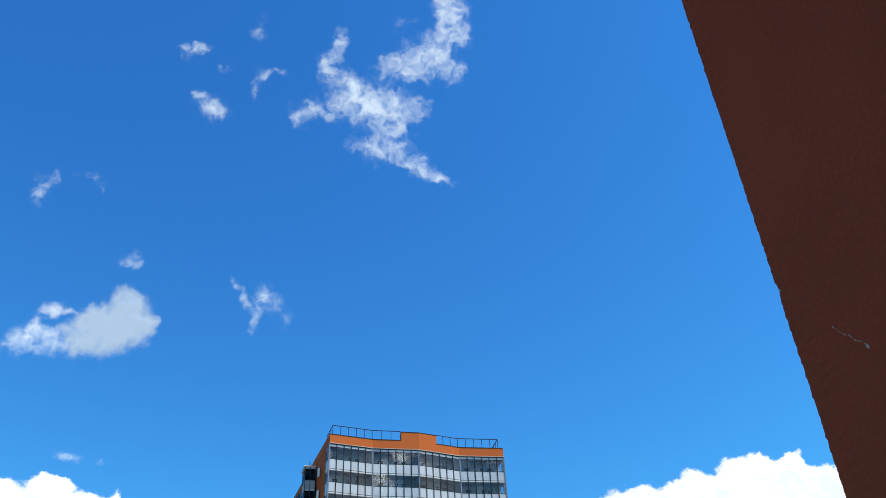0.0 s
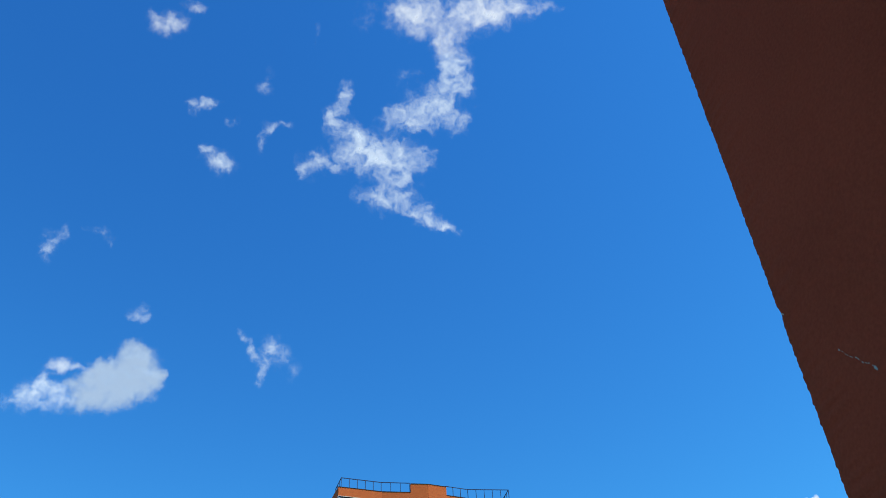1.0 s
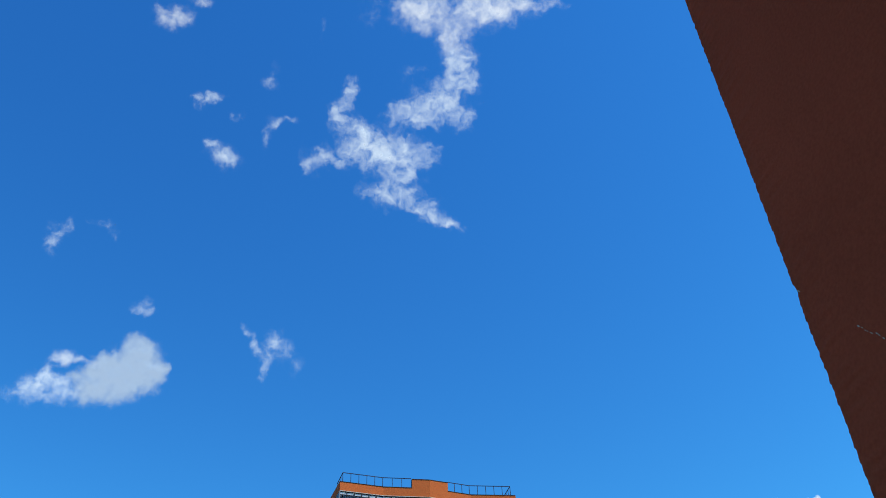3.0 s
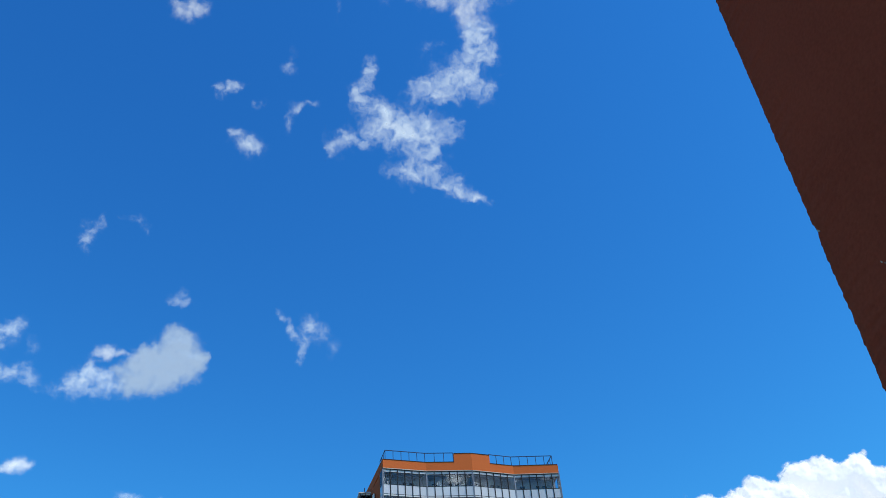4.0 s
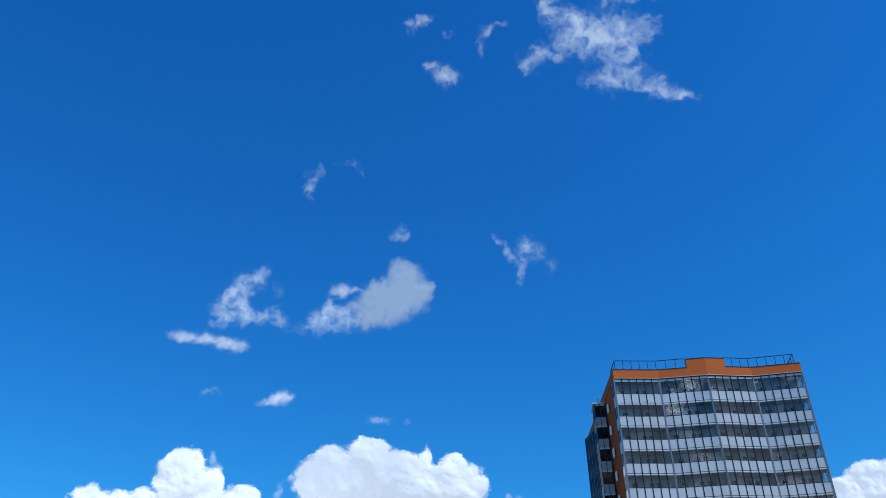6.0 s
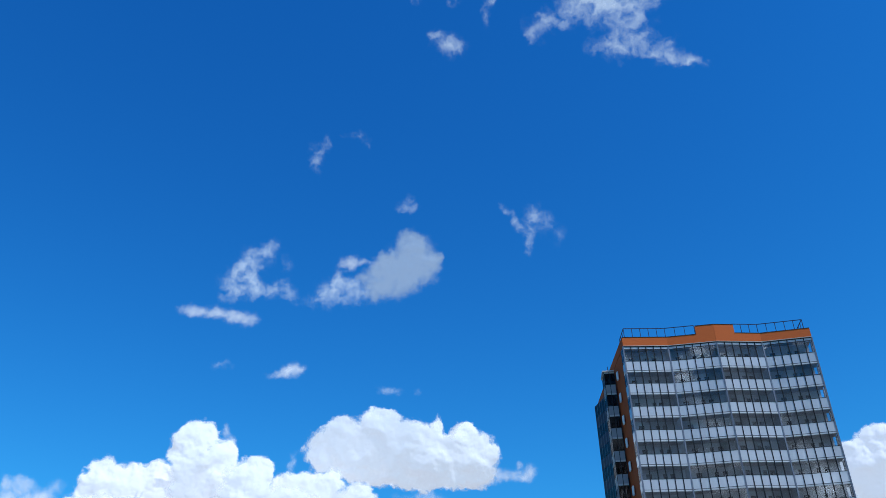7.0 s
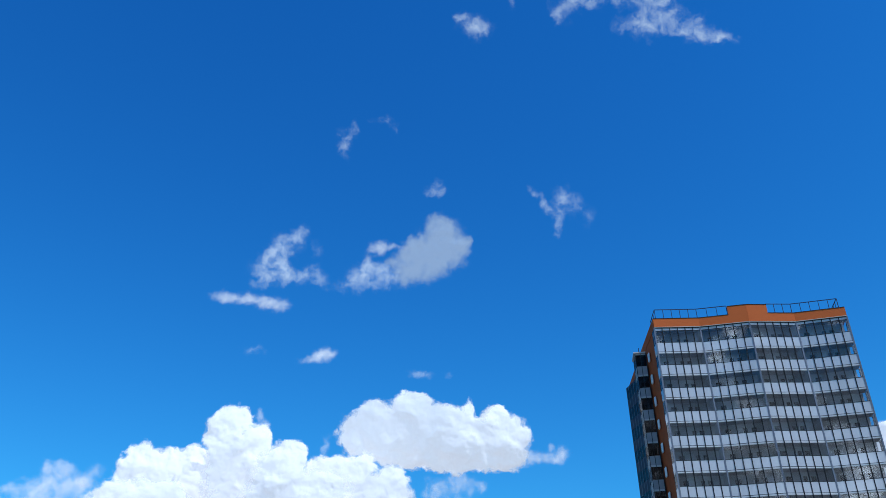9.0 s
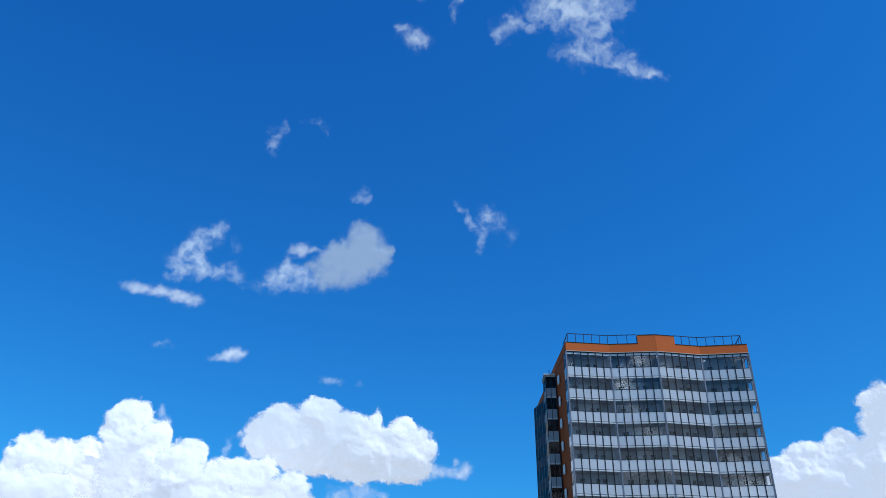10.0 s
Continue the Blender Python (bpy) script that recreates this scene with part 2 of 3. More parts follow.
# parapet with its raised middle
bm = bmesh.new()
def parapet_piece(a, b, z0, z1, thick=0.35):
    (i, s), (j, r) = a, b
    p, q = along(i, s, -0.06), along(j, r, -0.06)
    u, v = along(j, r, thick), along(i, s, thick)
    extrude_plan(bm, [p, q, u, v], z0, z1)
BUMP_L, BUMP_R = (1, 0.62), (2, 0.44)
for i in range(4):
    parapet_piece((i, 0), (i, 1), TOP + 0.06, PARAPET)
parapet_piece(BUMP_L, (1, 1), PARAPET, CROWN)
parapet_piece((2, 0), BUMP_R, PARAPET, CROWN)
part("parapet", mesh_of(bm, "parapet", ORANGE), tower, label="orange parapet with raised middle")

for a, b, w in (((x0 - 0.05, y0), SIDE, 0.35), (SIDE, BACK_L, 0.35), ((PLAN[4][0] + 0.04, PLAN[4][1]), (BACK_R[0] + 0.04, BACK_R[1]), -0.39)):
    bm = bmesh.new()
    (xa, ya), (xb, yb) = a, b
    line = [(xa, ya), (xa + w, ya), (xb + w, yb), (xb, yb)]
    extrude_plan(bm, line if w > 0 else line[::-1], TOP + 0.003, PARAPET)
    part("side_parapet", mesh_of(bm, "side_parapet", SHADED_ORANGE), tower, label="orange side parapet with shade in its colour")

bm = bmesh.new()
for i in range(4):
    p, q, u, v = along(i, 0, -0.12), along(i, 1, -0.12), along(i, 1, 0.3), along(i, 0, 0.3)
    extrude_plan(bm, [p, q, u, v], TOP, TOP + 0.06)
part("drip_trim", mesh_of(bm, "drip_trim", TRIM), tower, label="thin pale drip trim under the parapet")
bm = bmesh.new()
def coping(a, b, z):
    (i, s), (j, r) = a, b
    extrude_plan(bm, [along(i, s, -0.11), along(j, r, -0.11), along(j, r, 0.4), along(i, s, 0.4)], z, z + 0.04)
coping((0, 0), (0, 1), PARAPET)
coping((1, 0), BUMP_L, PARAPET)
coping(BUMP_L, (1, 1), CROWN)
coping((2, 0), BUMP_R, CROWN)
coping(BUMP_R, (2, 1), PARAPET)
coping((3, 0), (3, 1), PARAPET)
part("coping", mesh_of(bm, "coping", MULLION), tower, label="dark sheet-metal coping")
bm = bmesh.new()
extrude_plan(bm, [*front, BACK_R, BACK_L, SIDE], TOP + 0.004, TOP + 0.25)
part("roof", mesh_of(bm, "roof", ROOF), tower)

# glazed loggia front: four sections of six bays
BAYS = 6


def loggia_section(i):
    (xa, ya), (xb, yb) = PLAN[i], PLAN[i + 1]
    length = math.hypot(xb - xa, yb - ya)
    base = Matrix.Translation((xa, ya, 0)) @ Matrix.Rotation(math.atan2(yb - ya, xb - xa), 4, "Z")
    bm = bmesh.new()                          # back wall of the loggias, in front of the body
    add_box(bm, 0.0, length - (0.32 if i == 3 else 0.0), DEEP - 0.10, DEEP - 0.003, 0, TOP - 0.02)
    if i < 3:                                 # party wall
        add_box(bm, length - 0.09, length - 0.01, 0.12, DEEP - 0.10, 0, TOP - 0.02)
    else:                                     # return at the open end
        add_box(bm, length - 0.44, length - 0.322, DEEP - 0.003, DEEP + 2.2, 0, TOP - 0.02)
    sec = part("loggia_section", mesh_of(bm, "loggia_section", GREY_WALL), tower, base, "glazed loggia stack with pale back wall")
    step = length / BAYS
    lowest = BAND - LOWEST * STOREY
    for k in range(BAYS + 1):                 # mullions
        wide, mat, deep = (0.16, POST, 0.16) if k in (0, BAYS) else (0.10, MULLION, 0.1)
        if k == 0 and i > 0:
            continue
        part("mullion", box(wide, deep, TOP - lowest, mat), sec, pose(k * step - wide / 2, -0.07, lowest))
    rooms = random.Random(31 + i)
    for s in range(LOWEST + 1):
        z = BAND - s * STOREY
        part("slab_edge", box(length, 0.06, 0.16, SLAB), sec, pose(0, -0.03, z + 0.04))
        part("sill_rail", box(length, 0.07, 0.05, MULLION), sec, pose(0, -0.04, z + 0.205))
        part("sill_rail", box(length, 0.07, 0.05, MULLION), sec, pose(0, -0.04, z + 1.39))
        part("floor_slab", box(length - 0.1, DEEP - 0.13, 0.18, LINTEL), sec, pose(0.05, 0.03, z + 0.01))
        if s == 0:
            part("ceiling_slab", box(length - 0.1, DEEP - 0.13, 0.16, LINTEL), sec, pose(0.05, 0.03, TOP - 0.17))
        high = (TOP - 0.42 if s == 0 else z + STOREY) - (z + 1.44)
        if s == 0:
            part("transom", box(length, 0.07, 0.05, MULLION), sec, pose(0, -0.035, TOP - 0.42))
            # dark strip drawn as the shadow line under the drip trim
            part("head_rail", box(length, 0.07, 0.09, MULLION), sec, pose(0, -0.035, TOP - 0.092))
            part("head_panel", box(length - 0.1, 0.02, 0.27, SPANDREL), sec, pose(0.05, 0.01, TOP - 0.365))
        for k in range(BAYS):
            if s > 11:
                continue
            part("spandrel", box(step - 0.06, 0.03, 1.13, SPANDREL), sec, pose(k * step + 0.03, -0.015, z + 0.256))
            pane = part("pane", box(step - 0.06, 0.012, high, GLASS), sec, pose(k * step + 0.03, -0.006, z + 1.44))
            pane.visible_shadow = False
        # windows of the rooms behind
        for wx, ww, zb, zt in ((0.75, 0.7, 1.05, 2.16), (2.75, 0.52, 0.2, 2.16), (3.55, 0.62, 1.05, 2.16)):
            wx += rooms.uniform(-0.05, 0.05)
            w = part("room_window", box(ww, 0.05, zt - zb, GREY_FRAME), sec, pose(wx, DEEP - 0.152, z + 0.2 + zb))
            part("pane", box(ww - 0.10, 0.02, zt - zb - 0.10, ROOM), w, pose(0.05, -0.021, 0.05))
    # lower storeys, plainly
    bm = bmesh.new()
    for s in range(12, LOWEST + 1):
        z = BAND - s * STOREY
        for k in range(BAYS):
            add_box(bm, k * step + 0.03, (k + 1) * step - 0.03, -0.015, 0.015, z + 0.256, z + 1.386)
    glass = bmesh.new()
    for s in range(12, LOWEST + 1):
        for k in range(BAYS):
            z = BAND - s * STOREY
            add_box(glass, k * step + 0.03, (k + 1) * step - 0.03, -0.006, 0.006, z + 1.44, z + STOREY)
    low = tagged(part("lower_panes", mesh_of(glass, "lower_panes", GLASS), sec), kind="stuff")
    low.visible_shadow = False
    tagged(part("lower_spandrels", mesh_of(bm, "lower_spandrels", SPANDREL), sec), kind="stuff")
    return sec, length, base


sections = [loggia_section(i) for i in range(4)]

# glazed ends of the loggias
for (sec, length, base), at in ((sections[3], None), (sections[0], 0.0)):
    at = length if at is None else at
    for s in range(12):
        z = BAND - s * STOREY
        high = (TOP - 0.05 if s == 0 else z + STOREY) - (z + 1.44)
        p = part("end_pane", box(0.012, DEEP - 0.2, high, GLASS if at else DARK_PANE), sec, pose(at - 0.006, 0.1, z + 1.44))
        p.visible_shadow = False
        part("end_spandrel", box(0.03, DEEP - 0.2, 1.13, SPANDREL), sec, pose(at - 0.015, 0.1, z + 0.256))
        part("end_mullion", box(0.03, 0.04, high, GREY_FRAME), sec, pose(at - 0.02, DEEP * 0.55, z + 1.44))
        part("end_mullion", box(0.04, 0.04, STOREY, MULLION), sec, pose(at - 0.02, DEEP - 0.12, z))

# roof railings
def railing(points, name="roof_railing"):
    """points: the line on plan; posts about every metre."""
    ob = tagged(new(name), "thin dark steel railing along the roof parapet", "railing", "roof railings")
    z0, z1 = PARAPET + 0.04, PARAPET + 1.32
    for (xa, ya), (xb, yb) in zip(points, points[1:]):
        k = math.hypot(xb - xa, yb - ya)
        m = Matrix.Translation((xa, ya, 0)) @ Matrix.Rotation(math.atan2(yb - ya, xb - xa), 4, "Z")
        for z in (z0 + 0.10, z1):
            part("rail", box(k, 0.07, 0.075, RAIL), ob, m @ pose(0, -0.03, z))
        posts = max(1, round(k / 1.0))
        for q in range(posts + 1):
            part("post", box(0.06, 0.06, z1 - z0, RAIL), ob, m @ pose(k * q / posts - 0.022, -0.022, z0))
    return ob


railing([(PLAN[0][0] + 0.1, PLAN[0][1] + 3.6), along(0, 0.075, 0.32), along(0, 1, 0.32), along(1, 0.61, 0.32)])
railing([along(2, 0.45, 0.32), along(2, 1, 0.32), along(3, 0.91, 0.32), (PLAN[4][0] - 0.35, PLAN[4][1] + 4.0)])

# side loggias on the left wall
def side_loggia(corners, top, storeys, name, label, panel):
    """corners: plan of the glazed box from the wall, round its outer side, back to the wall."""
    bm = bmesh.new()
    extrude_plan(bm, corners, -0.2, 0.0)
    slab = mesh_of(bm, "floor_slab", SLAB if panel is SHADED_PANEL else panel)
    ob = part(name, slab, tower, pose(0, 0, top), label)
    for s in range(1, storeys + 1):
        part("floor_slab", slab, ob, pose(0, 0, -s * STOREY))
    for (xa, ya), (xb, yb) in zip(corners, corners[1:]):
        k = math.hypot(xb - xa, yb - ya)
        m = Matrix.Translation((xa, ya, 0)) @ Matrix.Rotation(math.atan2(yb - ya, xb - xa), 4, "Z")
        bays = max(1, round(k / 0.8))
        for q in range(bays + 1):
            part("mullion", box(0.07, 0.07, storeys * STOREY, MULLION if panel is SHADED_PANEL else POST), ob, m @ pose(k * q / bays - 0.035, -0.035, -storeys * STOREY))
        for s in range(storeys):
            z = -(s + 1) * STOREY
            part("spandrel", box(k - 0.04, 0.03, 1.1, panel), ob, m @ pose(0.02, -0.012, z))
            p = part("pane", box(k - 0.04, 0.012, STOREY - 1.32, DARK_PANE), ob, m @ pose(0.02, -0.006, z + 1.11))
            p.visible_shadow = False
    return ob


side_loggia([(10.62, 100.3), (9.35, 100.3), (9.28, 102.6), (10.5, 102.6)][::-1], 43.75, 14, "side_loggia", "narrow glazed side loggia stack", SHADED_PANEL)
side_loggia([(10.3, 104.6), (9.75, 105.1), (8.42, 108.9), (9.9, 110.0)][::-1], 42.6, 14, "corner_loggia", "dark glazed loggia stack", DARK_PANEL)
bm = bmesh.new()
extrude_plan(bm, [(9.15, 100.1), (10.62, 100.1), (10.5, 102.75), (9.1, 102.75)], 43.76, 43.90)
part("loggia_roof", mesh_of(bm, "loggia_roof", SLAB), tower)
part("vent_pipe", box(0.09, 0.09, 0.9, RAIL), tower, pose(9.9, 101.0, 43.9))
# white-framed windows in the side wall
slant = Matrix.Rotation(math.atan2(SIDE[1] - front[0][1], SIDE[0] - front[0][0]), 4, "Z")
for s in range(12):
    z = 41.75 - s * STOREY
    part("side_window", box(0.62, 0.20, 1.15, WHITE_FRAME, 0.09), tower, Matrix.Translation((10.94, 98.2, z + 0.05)) @ slant)

# ---- near building corner ----
WALL_X, WALL_Y = 1.631, 1.8946
def near_wall():
    rows = [0.0] + list(np.arange(1.7, 6.6, 0.004)) + list(np.arange(6.7, 20, 0.4))
    cols = [0.0, 0.006, 0.02, 0.06, 0.2, 0.6, 2.0, 9.0]
    verts, faces = [], []
    for z in rows:
        e = 0.003 * noise.noise((0, 3.1, z * 28)) + 0.0045 * noise.noise((7, 1.7, z * 62)) + 0.0025 * noise.noise((4, 6, z * 120)) + 0.002 * noise.noise((2, 9, z * 3.1))
        e += 0.012 * math.exp(-((z - EYE - 1.47) / 0.018) ** 2)
        for c in cols:
            fade = math.exp(-c / 0.02)
            r = 0.003 * noise.noise((c * 40, 5.0, z * 40)) * (1 if c < 0.1 else 0)
            verts.append((WALL_X + 0.008 * (min(z, 8) - 3.5) + 0.012 * fade * fade + r, WALL_Y - c - e * fade, z))
    k = len(cols)
    for a in range(len(rows) - 1):
        for b in range(k - 1):
            faces.append((a * k + b, a * k + b + 1, (a + 1) * k + b + 1, (a + 1) * k + b))
    # far side and top, so that the building is solid
    n0 = len(verts)
    for a, z in enumerate(rows):
        verts.append((WALL_X + 12, WALL_Y + 0.0, z))
    for a in range(len(rows) - 1):
        faces.append((a * k, (a + 1) * k, n0 + a + 1, n0 + a))
    t = len(rows) - 1
    n1 = len(verts)
    verts += [(WALL_X + 12, WALL_Y - 9, rows[-1]), (WALL_X + 12, WALL_Y - 9, 0)]
    faces += [(t * k, t * k + k - 1, n1, n0 + t), (k - 1, n1 + 1, n1, t * k + k - 1), (n0, n0 + t, n1, n1 + 1)]
    me = bpy.data.meshes.new("wall")
    me.from_pydata(verts, [], faces)
    me.materials.append(BROWN)
    return me


near = tagged(new("building_corner", near_wall()), "shaded brown-red stucco corner of a nearby building", "building")
chips = random.Random(5)
for q in range(15):                           # a scratch that bares pale plaster, and the chipped edge
    s = max(0.0, q / 13 + chips.uniform(-0.04, 0.04))
    y, z = WALL_Y - 0.182 - 0.095 * s, EYE + 1.222 - 0.112 * s
    size = (0.0012, chips.uniform(0.0008, 0.0022), chips.uniform(0.0016, 0.0055))
    if q == 13:
        size = (0.0015, 0.0036, 0.009)
    if q == 14:
        y, z, size = WALL_Y - 0.024, EYE + 1.455, (0.0015, 0.003, 0.007)
    bm = bmesh.new()
    bmesh.ops.create_icosphere(bm, subdivisions=2, radius=1.0)
    for v in bm.verts:
        v.co *= 1 + 0.6 * noise.noise(v.co * 1.7 + Vector((q * 5, 0, 0)))
    part("plaster_nick", mesh_of(bm, "nick", CHIP), near,
         Matrix.Translation((WALL_X + 0.008 * (z - 3.5) - 0.0004, y, z + chips.uniform(-0.004, 0.004))) @ Matrix.Rotation(radians(-40 + chips.uniform(-25, 25)), 4, "X") @ Matrix.Diagonal((*size, 1)), "pale bare plaster")

# ---- clouds ----
def grain(x, y, seed):
    """Smooth gradient noise on numpy arrays, about -0.7 to 0.7."""
    xi, yi = np.floor(x).astype(np.int64), np.floor(y).astype(np.int64)
    fx, fy = x - xi, y - yi

    def corner(i, j):
        h = (xi + i) * 374761393 + (yi + j) * 668265263 + seed * 1274126177
        h = (h ^ (h >> 13)) * 1103515245 & 0x7FFFFFFF
        a = (h ^ (h >> 16)) % 4096 * (2 * math.pi / 4096)
        return np.cos(a) * (fx - i) + np.sin(a) * (fy - j)

    wx, wy = fx ** 3 * (fx * (fx * 6 - 15) + 10), fy ** 3 * (fy * (fy * 6 - 15) + 10)
    low = corner(0, 0) * (1 - wx) + corner(1, 0) * wx
    high = corner(0, 1) * (1 - wx) + corner(1, 1) * wx
    return low * (1 - wy) + high * wy


def layers(x, y, seed, octaves, gain=0.55):
    total, size = np.zeros(x.shape), 1.0
    for o in range(octaves):
        total += size * grain(x * 2.07 ** o, y * 2.07 ** o, seed + 17 * o)
        size *= gain
    return total


# how each kind is torn: reach of the tearing, its fineness, how much the inside varies
TORN = {"cum": (0.36, 0.75, 0.10), "thin": (0.42, 0.8, 0.45), "grey": (0.50, 0.8, 0.3), "wisp": (0.60, 0.75, 0.65), "bank": (1.5, 0.3, 0.1), "glare": (0.4, 0.8, 0.5)}


def cloud(kind, az, el, far, lobes, label="", cell=0.07):
    """A cloud with lobes (right, up, half width, half height, turn, weight), in degrees round the direction az, el."""
    a, e = radians(az - 0.08), radians(el)
    fw = Vector((math.sin(a) * math.cos(e), math.cos(a) * math.cos(e), math.sin(e)))
    rt = Vector((math.cos(a), -math.sin(a), 0))
    upw = rt.cross(fw)
    k = math.radians(1) * far
    L = np.array(lobes)
    reach = 1.75
    if kind == "wisp":
        L[:, 5] **= 0.78
    blend = 2.0 if kind == "wisp" else 3.0
    tear, fine, uneven = TORN[kind]
    r = np.maximum(L[:, 2], L[:, 3]) * reach
    us = np.arange((L[:, 0] - r).min(), (L[:, 0] + r).max() + cell, cell)
    vs = np.arange((L[:, 1] - r).min(), (L[:, 1] + r).max() + cell, cell)
    U, V = np.meshgrid(us, vs)
    seed = int(abs(az) * 131 + el * 37)
    tear *= min(1.0, 0.35 + 0.65 * float(np.median(np.minimum(L[:, 2], L[:, 3]))))
    X, Y = U * fine + az, V * fine + el
    WU, WV = U + tear * layers(X, Y, seed, 5), V + tear * layers(X, Y, seed + 5, 5)
    dens, high = np.zeros(U.shape), np.zeros(U.shape)
    for u, v, rx, ry, turn, w in L:
        c, s = math.cos(radians(turn)), math.sin(radians(turn))
        p, q = ((WU - u) * c + (WV - v) * s) / rx, (-(WU - u) * s + (WV - v) * c) / ry
        dens += (w * np.exp(-1.15 * (p * p + q * q))) ** blend
        high += (np.sqrt(np.maximum(0, 1 - (p * p + q * q) / (reach * reach))) * min(rx, ry)) ** 4
    dens, high = dens ** (1 / blend), high ** 0.25
    dens = dens * (1 + uneven * layers(WU * 1.3 + el, WV * 1.3, seed + 9, 5, 0.62))
    if kind in ("cum", "glare"):              # rounded heads with creases between them
        puff = sum(b * np.sqrt(grain(WU * f + az, WV * f + el, seed + 3) ** 2 + 0.06) for f, b in ((0.5, 1.0), (1.0, 0.28), (2.1, 0.08), (4.3, 0.025)))
        high = high * 1.25 + puff * np.minimum(1.0, 0.25 + high * 0.6)
    else:
        high = high * (0.3 + 0.15 * layers(U, V, seed + 3, 3))
    keep = dens > 0.05
    index = -np.ones(U.shape, int)
    verts, value = [], []
    back = []
    for i, j in zip(*np.nonzero(keep)):
        index[i, j] = len(verts)
        u, v, h = U[i, j], V[i, j], high[i, j]
        verts.append((u * k, v * k, h * k))
        back.append((u * k, v * k, -abs(h) * k * 0.4))
        value.append(min(2.0, dens[i, j]))
    n0 = len(verts)
    faces = []
    I, J = U.shape
    for i in range(I - 1):
        for j in range(J - 1):
            q = (index[i, j], index[i, j + 1], index[i + 1, j + 1], index[i + 1, j])
            if min(q) >= 0:
                faces.append(q)
    edges = {}
    for f in faces:
        for x, y in zip(f, f[1:] + f[:1]):
            edges[(x, y)] = 1
    rim = [(y, x, x + n0, y + n0) for x, y in edges if (y, x) not in edges]
    faces += [(f[3] + n0, f[2] + n0, f[1] + n0, f[0] + n0) for f in faces] + rim
    me = bpy.data.meshes.new("cloud")
    me.from_pydata(verts + back, [], faces)
    me.attributes.new("thickness", "FLOAT", "POINT").data.foreach_set("value", value + value)
    me.polygons.foreach_set("use_smooth", [True] * len(me.polygons))
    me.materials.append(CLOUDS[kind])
    ob = new("cloud", me)
    ob.matrix_basis = Matrix.Translation(Vector((0, 0, EYE)) + fw * far) @ Matrix((rt, upw, -fw)).transposed().to_4x4()
    text = {"cum": "bright white billowing cumulus cloud", "thin": "small ragged white cloud", "grey": "pale grey-white flat cloud", "wisp": "thin white wispy cloud in blue sky", "bank": "broad unseen cloud bank added to grey the glass reflections", "glare": "unseen white cloud with boosted glow for the glass to mirror"}
    return tagged(ob, label or text[kind], "cloud", "clouds in the sky")


cloud("thin", 19.81, 55.87, 3100, [(-0.37, 2.51, 6.18, 2.07, -8, 1.00), (-3.10, 0.05, 2.29, 1.56, -17, 0.95), (1.12, -0.33, 3.49, 1.27, 1, 1.00), (3.89, -0.34, 2.20, 0.70, -2, 0.70), (-6.41, 0.41, 1.18, 1.49, -7, 0.40), (-1.30, -1.81, 1.41, 1.22, -7, 0.85), (6.08, -0.52, 1.10, 0.35, -8, 0.35)], "broad ragged white cloud fraying downward")
cloud("wisp", 15.99, 50.33, 3150, [(1.44, 2.33, 1.30, 1.42, -3, 0.75), (1.73, 0.82, 1.14, 1.18, -3, 0.75), (0.98, 2.00, 1.13, 1.68, -3, 0.70), (0.13, 0.08, 1.67, 1.28, 27, 0.85), (-1.23, -0.75, 2.20, 1.29, 22, 0.95), (-2.93, -0.94, 1.32, 1.12, 7, 0.70), (-1.29, -1.66, 1.33, 0.69, -23, 0.60), (0.80, -1.23, 1.32, 1.12, -3, 0.70), (-1.93, 1.60, 1.13, 0.76, 12, 0.40), (-2.01, 0.38, 0.96, 0.77, 27, 0.30), (1.59, -1.83, 0.62, 0.87, -3, 0.45), (2.69, -0.90, 0.44, 0.43, -3, 0.30)], "torn white wisp hanging below a broad cloud")
cloud("wisp", 9.61, 46.06, 3150, [(0.71, 0.59, 2.30, 1.75, -9, 1.00), (-0.60, 1.12, 2.03, 1.30, -24, 0.80), (-1.72, 2.01, 1.58, 1.12, -49, 0.80), (-2.65, 3.26, 0.87, 1.46, -8, 0.90), (-1.99, 4.69, 0.56, 0.94, -8, 0.90), (-1.72, 0.35, 2.11, 1.05, 1, 0.75), (-3.87, 0.12, 1.40, 1.04, 21, 0.75), (-5.06, -0.09, 0.61, 0.96, 11, 0.60), (2.34, 0.07, 1.34, 1.49, 11, 0.65), (3.35, 0.73, 1.07, 1.23, 21, 0.60), (-0.01, -2.11, 1.51, 1.06, -19, 0.75), (1.88, -2.45, 1.79, 0.98, -19, 0.85), (3.54, -3.48, 1.63, 0.76, -27, 1.00), (4.86, -4.15, 0.91, 0.54, -39, 1.00), (1.29, -0.96, 1.52, 0.97, 1, 0.70)], "large ragged white wisp with a pointed tail")
cloud("wisp", -7.57, 48.63, 3300, [(-0.42, -0.20, 0.97, 0.57, 15, 0.80), (0.42, 0.20, 0.90, 0.45, 30, 0.75)])
cloud("wisp", -1.78, 51.10, 3300, [(-0.01, -0.50, 0.50, 0.66, 31, 0.55), (0.01, 0.50, 0.38, 0.82, 11, 0.25)])
cloud("wisp", -4.56, 48.08, 3300, [(0.25, -0.02, 0.67, 0.38, 42, 0.50), (-0.25, 0.02, 0.37, 0.42, 12, 0.35)])
cloud("wisp", -0.52, 47.85, 3300, [(-0.60, -0.67, 0.55, 1.28, -6, 0.60), (-0.08, 0.15, 0.76, 0.47, 34, 0.60), (0.68, 0.52, 0.77, 0.34, 17, 0.65)])
